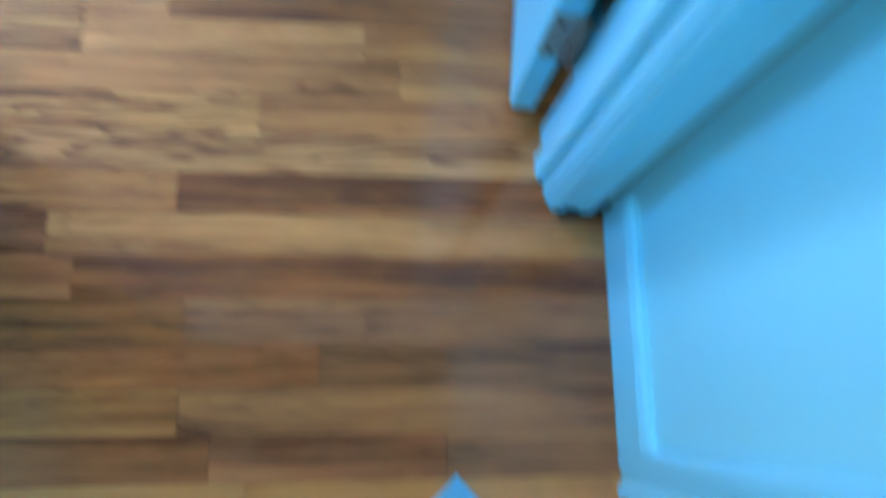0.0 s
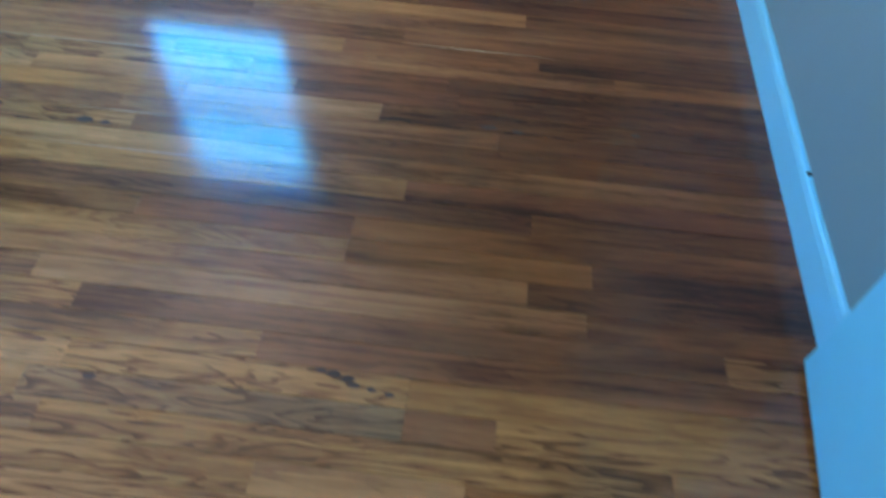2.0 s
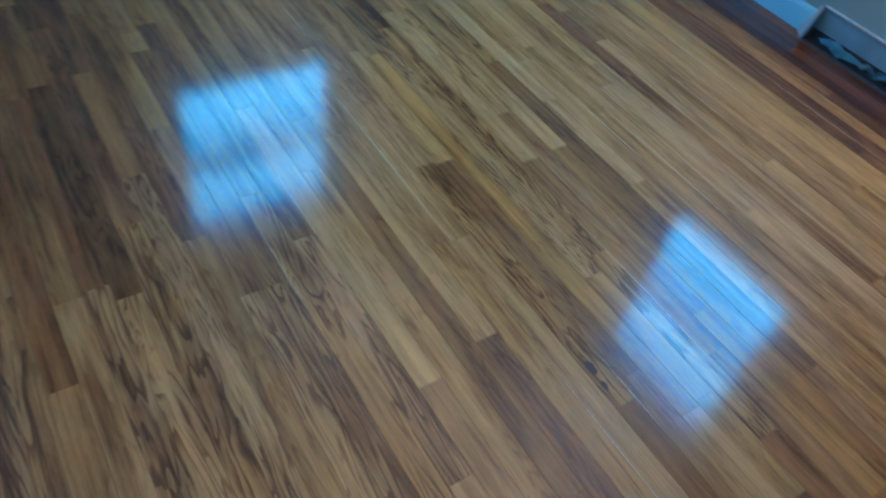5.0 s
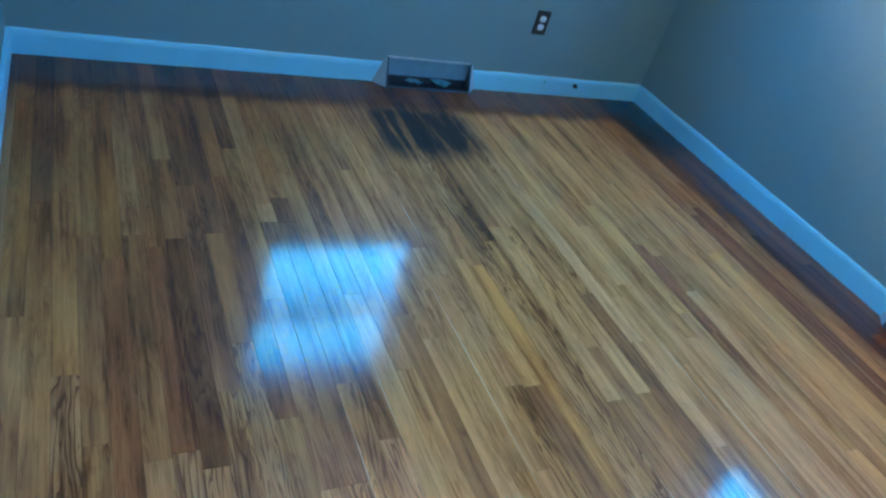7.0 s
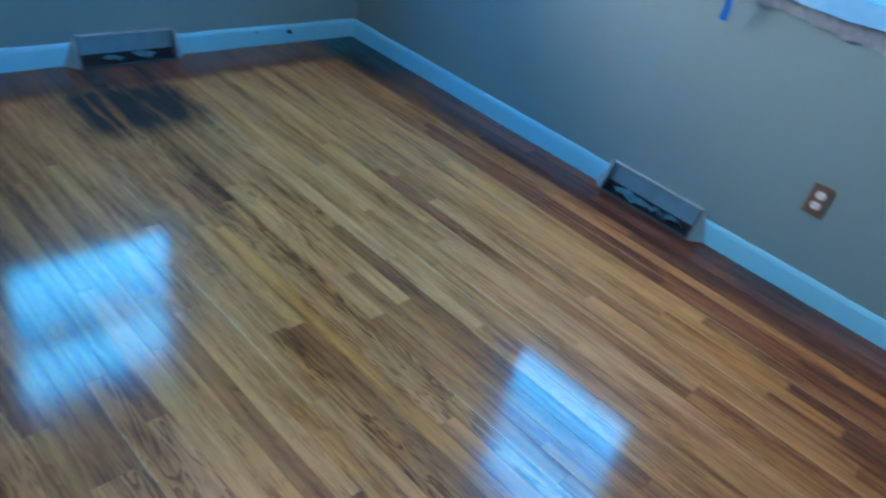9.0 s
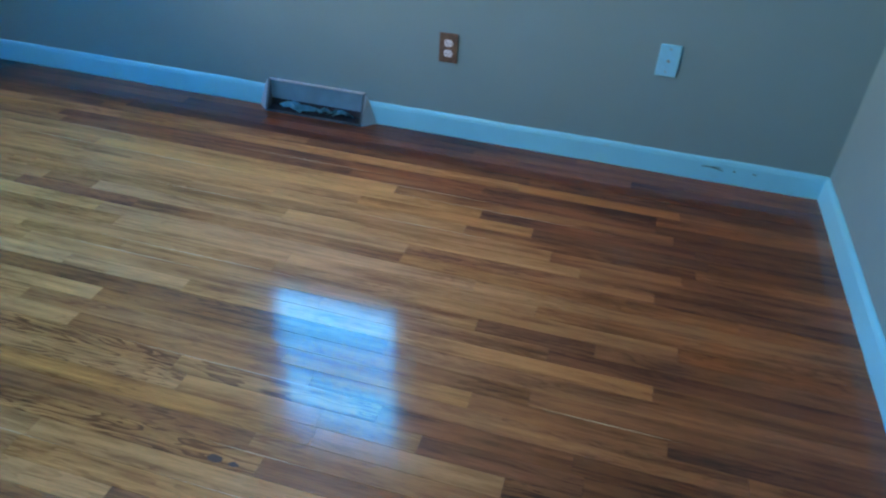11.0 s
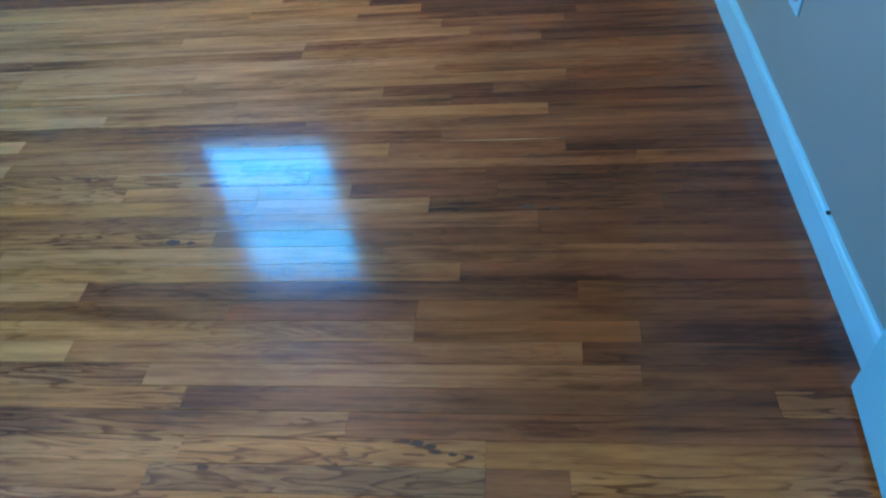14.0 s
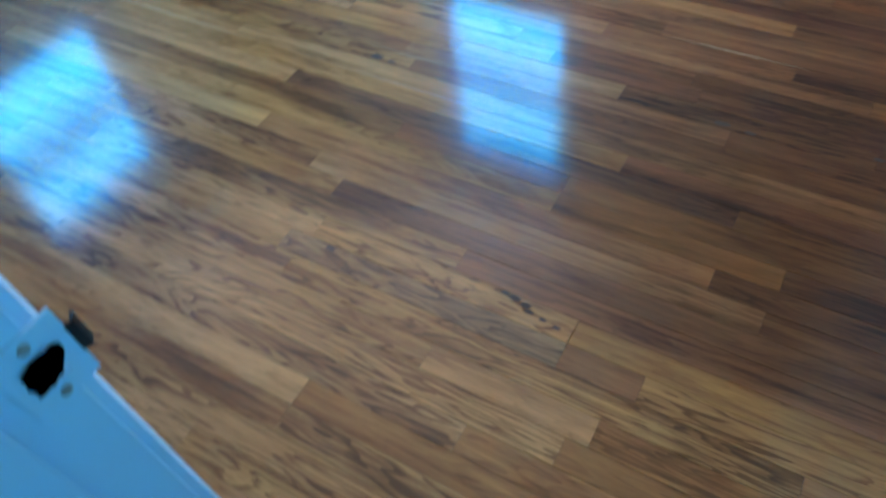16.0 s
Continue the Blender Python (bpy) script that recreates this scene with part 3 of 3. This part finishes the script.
tape([(-2.548, -0.060, 0.965), (-2.538, -0.064, 0.950), (-2.528, -0.064, 0.930), (-2.526, -0.062, 0.915)], 0.034, "strip of blue masking tape at the sill's corner")
tape([(-1.985, -0.060, 0.965), (-2.005, -0.064, 0.945), (-2.020, -0.066, 0.918), (-2.024, -0.060, 0.885), (-2.023, -0.052, 0.850), (-2.024, -0.046, 0.812)], 0.026, "loose strip of blue masking tape hanging from the sill")

# ---- baseboard registers with their fronts taken off ----


def register(name, place, w, label, scraps):
    ob = tagged(new(name), label, "floor register", "open baseboard registers")
    H, D0, D1 = 0.125, 0.014, 0.066     # height, depth at the top and at the floor

    def pt(name_, outline_pts, a0, a1, mat, lab="", parent=ob):
        bm = profile(bmesh.new(), outline_pts, lambda o, a, u: place(o, a0 + a, u), a1 - a0)
        return part(name_, bm, mat, parent, lab)

    t = 0.002
    pt("end_plate", [(0, 0), (D1, 0), (D0, H), (0, H)], 0, t, STEEL)
    pt("end_plate", [(0, 0), (D1, 0), (D0, H), (0, H)], w - t, w, STEEL)
    # each end flares out to the wall in a greyish wing
    for a, d in ((0.0, -1.0), (w, 1.0)):
        bm = bmesh.new()
        q = [bm.verts.new(place(*c)) for c in ((D1 - 0.002, a + d * 0.0005, 0), (0.0145, a + d * 0.0005, 0), (0.0145, a + d * 0.052, 0),
                                               (D0, a + d * 0.0005, H - 0.002), (0.0145, a + d * 0.010, H - 0.004))]
        for f in ((0, 1, 2), (0, 2, 4, 3), (0, 3, 1), (1, 3, 4), (1, 4, 2)):
            bm.faces.new([q[k] for k in f])
        bmesh.ops.recalc_face_normals(bm, faces=bm.faces)
        part("painted_wing", bm, WING_GREY, ob, "greyish flared end with darker patches")
    pt("top_plate", [(0, H - t), (D0, H - t), (D0, H - 0.005), (D0 + 0.002, H - 0.005), (D0 + 0.002, H), (0, H)], t, w - t, EDGE, "rolled top edge coloured as if lit")
    pt("back_plate", [(0.001, 0.036), (0.004, 0.036), (0.004, H - t), (0.001, H - t)], t, w - t, INSIDE, "grey back plate")
    pt("front_flange", [(D1 - 0.010, 0), (D1, 0), (D1, 0.010), (D1 - 0.002, 0.010), (D1 - 0.002, 0.002), (D1 - 0.010, 0.002)], t, w - t, STEEL)
    pt("side_flange", [(D1, 0.0), (D1 + 0.002, 0.0), (D0 + 0.002, H), (D0, H)], 0, 0.008, STEEL)
    pt("side_flange", [(D1, 0.0), (D1 + 0.002, 0.0), (D0 + 0.002, H), (D0, H)], w - 0.008, w, STEEL)
    # near-black block stands for the shade in the open duct
    pt("duct_mouth", [(0.001, 0.001), (D1 - 0.010, 0.001), (D1 - 0.012, 0.004), (0.012, 0.008), (0.005, 0.036), (0.001, 0.036)], t, w - t, DUCT, "duct mouth's shade as a near-black block")
    for k in range(scraps):
        a = w * (0.12 + 0.76 * (k + 0.5) / scraps) + random.uniform(-0.02, 0.02)
        s = random.uniform(0.030, 0.058)
        bm = bmesh.new()
        ring = [bm.verts.new(place(0.030 + 0.020 * math.sin(q * 1.3 + k) * random.uniform(0.5, 1), a + s * math.cos(q), 0.020 + 0.020 * math.sin(q * 2 + k) * random.random())) for q in (0, 1.1, 2.0, 3.1, 4.2, 5.2)]
        c = bm.verts.new(place(0.035, a, 0.034 + 0.02 * random.random()))
        for i in range(6):
            bm.faces.new((ring[i], ring[(i + 1) % 6], c))
        bmesh.ops.solidify(bm, geom=bm.faces, thickness=0.0008)
        part("plastic_scrap", bm, SCRAP, ob, "torn bluish plastic scrap")
    return ob


register("wall_register", lambda o, a, u: (VN0 + a, N0 - o, u), VN1 - VN0, "open galvanised baseboard register with torn plastic inside", 6)
register("wall_register", lambda o, a, u: (W + o, VW0 + a, u), VW1 - VW0, "open galvanised baseboard register with a dark duct mouth", 2)

# ---- outlets and plates ----


def plate_thing(name, place, mat, label, category, kind="outlet", face=IVORY):
    """place(a, o, z): along the wall from the plate's middle, out of the wall, up from its middle."""
    ob = tagged(new(name), label, category, "wall plates")

    def put(bm):
        for q in bm.verts:
            q.co = place(*q.co)
        bmesh.ops.recalc_face_normals(bm, faces=bm.faces)
        return bm

    bm = B((-0.037, 0, -0.058), (0.037, 0.006, 0.058), 0.0028)
    part("cover_plate", put(bm), mat, ob)
    if kind == "outlet":
        for dz in (-0.020, 0.020):
            bm = bmesh.new()
            bmesh.ops.create_cone(bm, cap_ends=True, segments=20, radius1=0.0172, radius2=0.0165, depth=0.004, matrix=Matrix.Translation((0, 0.0075, dz)) @ Matrix.Rotation(radians(-90), 4, "X"))
            for q in bm.verts:
                q.co.z = dz + max(-0.0135, min(0.0135, q.co.z - dz))
            r = part("receptacle", put(bm), face, ob, "white receptacle")
            for da, hh in ((-0.0063, 0.0042), (0.0063, 0.0034)):
                part("slot", put(B((da - 0.001, 0.0094, dz + 0.001 - hh), (da + 0.001, 0.0100, dz + 0.001 + hh))), SLOT, r)
            part("ground_hole", put(cyl(bmesh.new(), (0, 0.0094, dz - 0.0085), (0, 0.0100, dz - 0.0085), 0.0024, 10)), SLOT, r)
        part("screw", put(cyl(bmesh.new(), (0, 0.006, 0), (0, 0.0075, 0), 0.003, 12)), HINGE, ob)
    else:
        part("socket", put(cyl(bmesh.new(), (0, 0.006, 0), (0, 0.013, 0), 0.005, 14)), HINGE, ob, "small metal aerial socket")
        for dz in (-0.042, 0.042):
            part("screw", put(cyl(bmesh.new(), (0, 0.006, dz), (0, 0.0072, dz), 0.003, 12)), HINGE, ob)
    return ob


plate_thing("wall_outlet", lambda a, o, z: (-1.458 + a, N0 - o, 0.366 + z), BRASS, "double outlet with brown plate and white sockets", "outlet")
plate_thing("wall_outlet", lambda a, o, z: (W + o, -0.750 + a, 0.361 + z), BRONZE, "double outlet with dark bronze plate", "outlet")
plate_thing("wall_outlet", lambda a, o, z: (E0 - o, -1.262 + a, 0.357 + z), PLATE, "double outlet with white plate", "outlet", "outlet", SOCKET)
plate_thing("cable_plate", lambda a, o, z: (-0.647 + a, N0 - o, 0.438 + z), PLATE, "white cable plate with small metal socket", "cable plate", "cable")

# ---- small things on the baseboards ----


def stop_stub(name, a, b, r, label):
    bm = cyl(bmesh.new(), a, b, r, 12)
    cyl(bm, (Vector(a) * 0.7 + Vector(b) * 0.3), (Vector(a) * 0.55 + Vector(b) * 0.45), r * 1.5, 12)
    return tagged(part(name, bm, IRON), label, "nail")


stop_stub("doorstop_stub", (W + 0.013, -0.428, 0.064), (W + 0.034, -0.432, 0.062), 0.0075, "dark broken doorstop stub on the baseboard")
stop_stub("bent_nail", (E0 - 0.006, -1.757, 0.099), (E0 - 0.013, -1.757, 0.105), 0.0032, "dark bent nail on top of the baseboard")
stop_stub("nail_head", (W + 0.013, -0.62, 0.070), (W + 0.018, -0.62, 0.070), 0.003, "small nail head in the baseboard")
for x0, x1, z in ((-0.435, -0.365, 0.062), (-0.320, -0.310, 0.056), (-0.250, -0.235, 0.060), (-0.400, -0.355, 0.054)):
    bm = B((x0, -0.0006, z), (x1, 0.0002, z + 0.0035))
    for q in bm.verts:
        q.co.z += 0.004 * math.sin(q.co.x * 60)
    tagged(part("scratch_mark", bm, STEEL), "dark scratch on the white baseboard", "scratch", "baseboard scratches")

# ---- oak strip floor ----
PITCH = 0.0561
floor = setting("floor", B((W - 0.1, HS, -0.06), (E0 + 0.1, N0 + 0.05, -0.0135)), GROUT, "glossy varnished oak strip floor, dark stains along the walls, shade coloured in eastward", "floor")

# the boards that can be told apart, row by row from the north wall: tone and joint in turn, west to east
FINISH = {"p": "pale", "l": "light", "m": "mid", "g": "grain", "o": "amber", "w": "warm", "d": "dark", "r": "red", "k": "knot", "y": "grey"}
# the boards' own tones, but stepped paler north and darker east for daylight's falloff
BY_NORTH_WALL = {
    0: "d -3.1 m -1.9 d -0.9 m", 1: "m -2.6 d -1.3 m", 2: "d -2.2 m -0.68 d", 3: "m -2.8 d -1.23 r", 4: "d -2.9 m -1.95 d -1.05 d",
    5: "m -3.2 l -1.9 p -1.08 m -0.5 m", 6: "m -3.0 r -1.2 d -0.58 m", 7: "m -2.95 r -1.7 r -0.58 d", 8: "p -2.6 p -1.5 m -0.52 d",
    9: "p -2.7 p -1.17 r -0.45 d", 10: "p -2.5 p -1.6 l -0.98 d -0.41 d", 11: "p -2.7 p -1.9 p -1.2 m -0.45 l", 12: "l -3.18 p -2.2 p -0.9 m -0.49 w",
    13: "p -2.9 p -2.81 l -1.8 p -0.8 m", 14: "l -2.7 m -2.5 p -1.35 m -0.57 d", 15: "p -2.77 r -2.3 m -1.35 m -0.33 m", 16: "p -2.4 p -1.1 l",
}
MIDDLE = {
    17: "l -2.29 p -1.68 p -0.9 l", 18: "p -1.7 l -0.5 w", 19: "p -2.56 l -2.19 l -1.05 d -0.72 w", 20: "l -2.5 l -1.5 l -0.84 r", 21: "p -2.3 p -1.9 l -0.56 w",
    22: "g -2.53 d -1.26 m", 23: "m -2.6 p -2.11 w -0.86 w", 24: "l -2.9 g -2.3 m -1.5 m -1.0 w -0.52 d", 25: "w -2.9 l -2.10 w -1.4 m -0.34 m",
    26: "k -2.82 g -1.75 g -1.2 r -0.73 d", 27: "g -2.6 g -1.7 m -1.33 l -1.08 r -0.7 d", 28: "m -2.7 o -1.32 p -0.87 k -0.30 d", 29: "l -2.19 w -1.45 m -0.6 d",
    30: "m -3.25 l -2.2 g -1.4 d", 31: "m -2.8 l -1.94 l -0.97 m", 32: "l -2.6 l -1.95 l -0.78 r", 33: "m -2.4 l -1.67 d -0.52 d",
}
TOWARDS_DOOR = {
    34: "w -2.5 w -1.30 r -0.87 w", 35: "m -2.3 l -0.87 w -0.4 d", 36: "w -2.6 p -1.63 m -0.52 d", 37: "m -2.1 g -1.43 l -0.41 w",
    38: "w -3.08 d -2.95 w -2.28 g -1.33 d -0.17 g", 39: "m -3.05 p -2.95 w -2.0 g -0.98 r", 40: "d -3.38 l -2.6 m -2.0 g -1.3 g -0.71 m", 41: "w -3.2 w -2.2 l -1.35 y -0.71 w -0.56 g",
    42: "d -2.9 w -2.45 g -1.3 g -0.28 w", 43: "d -3.15 w -2.3 g -0.93 m -0.6 w", 44: "l -3.3 w -2.88 d -2.1 g -0.64 d", 45: "w -2.843 r -2.15 g -0.80 w -0.47 m", 46: "m -2.9 w -2.14 l -1.1 w -0.47 d -0.31 g",
}
DOORWAY = {
    47: "w -2.80 r -1.94 m -1.1 g -0.45 d", 48: "l -2.9 w -2.2 g -0.68 m -0.57 d", 49: "m -2.4 g -0.68 m -0.3 w", 50: "d -3.06 m -0.9 w -0.25 m", 51: "w -2.6 m -1.5 g -0.44 w", 53: "w -0.54 r",
    55: "r -0.66 r", 56: "d -0.52 d", 57: "r -0.35 d", 58: "w -0.52 d", 59: "r -0.48 r -0.19 d",
}
rng = random.Random(7)
TONES, SHARE = ("mid", "light", "grain", "dark", "red"), (50, 18, 16, 10, 6)
# the hall's shade is put into darker boards, here and from row 53
HALL_SHARE = (18, 2, 4, 46, 30)


def board(x0, x1, y0, y1, tone):
    g, b, d = 0.00025, 0.0003, -0.0125
    z = rng.uniform(-0.00025, 0.0)
    lo = [(x0 + g, y0 + g), (x1 - g, y0 + g), (x1 - g, y1 - g), (x0 + g, y1 - g)]
    hi = [(x0 + g + b, y0 + g + b), (x1 - g - b, y0 + g + b), (x1 - g - b, y1 - g - b), (x0 + g + b, y1 - g - b)]
    v = [(x, y, d) for x, y in lo] + [(x, y, z - b * 0.8) for x, y in lo] + [(x, y, z) for x, y in hi]
    f = [(8, 9, 10, 11)]
    for i in range(4):
        j = (i + 1) % 4
        f += [(i, j, 4 + j, 4 + i), (4 + i, 4 + j, 8 + j, 8 + i)]
    me = bpy.data.meshes.new("board")
    me.from_pydata(v, [], f)
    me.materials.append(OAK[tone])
    ob = new("board", me)
    ob.parent = floor


def lay(row, west, east):
    words = next((d[row] for d in (BY_NORTH_WALL, MIDDLE, TOWARDS_DOOR, DOORWAY) if row in d), "").split()
    joints = [float(q) for q in words[1::2]]
    tones = [FINISH[q] for q in words[0::2]] or [""]
    y1 = N0 if row == 0 else -row * PITCH
    for a, b, tone in zip([west] + joints, joints + [east], tones):
        a, b = max(a, west), min(b, east)
        while b - a > 0.01:
            # long stretches are made up of several boards of nearly one tone
            step = rng.uniform(0.7, 1.5)
            e = b if b - a < 1.6 or b - a - step < 0.3 else a + step
            board(a, e, -(row + 1) * PITCH, y1, tone or rng.choices(TONES, HALL_SHARE if row > 52 else SHARE)[0])
            a = e


for row in range(53):
    lay(row, W, E0)
for row in range(53, 54):
    lay(row, JL - 0.02, JR + 0.02)
for row in range(54, 82):
    lay(row, HW, HE)

# dark knots, and pale filler pressed into open seams
for x, y, r in ((-0.862, -2.249, 0.006), (-0.838, -2.253, 0.008), (-0.814, -2.260, 0.007), (-0.802, -2.270, 0.0055), (-0.772, -2.274, 0.005), (-0.741, -2.279, 0.005),
                (-0.625, -1.612, 0.010), (-0.561, -1.618, 0.007), (-0.300, -1.590, 0.007), (-1.502, -1.722, 0.012), (-1.455, -1.724, 0.008), (-1.240, -2.310, 0.007)):
    vs, seed = [], x * 31 + y * 17
    for k in range(14):
        q = 2 * math.pi * k / 14
        d = r * (1 + 0.45 * noise.noise((math.cos(q) * 1.6, math.sin(q) * 1.6, seed)))
        vs.append((x + 1.7 * d * math.cos(q), y + 0.8 * d * math.sin(q), 0.0003))
    me = bpy.data.meshes.new("knot")
    me.from_pydata(vs, [], [tuple(range(14))])
    me.materials.append(KNOT)
    ob = new("knot", me)
    ob.parent = floor
    ob["label"] = "dark knot in the oak"
seams = [(39, -2.28, -1.80), (37, -2.35, -2.07), (24, -0.86, -0.48), (30, -1.56, -1.26)]
for k in range(16):
    x0 = rng.uniform(-3.2, -1.5)
    seams.append((rng.randrange(6, 34), x0, x0 + rng.uniform(0.25, 0.9)))
for row, x0, x1 in seams:
    y, h = -row * PITCH, rng.uniform(0.0008, 0.0017)
    me = bpy.data.meshes.new("seam_filler")
    me.from_pydata([(x0, y, 0.0003), ((x0 + x1) / 2, y - h, 0.0003), (x1, y, 0.0003), ((x0 + x1) / 2, y + h, 0.0003)], [], [(0, 1, 2, 3)])
    me.materials.append(FILLER)
    ob = new("seam_filler", me)
    ob.parent = floor
    ob["label"] = "pale filler in an open seam"
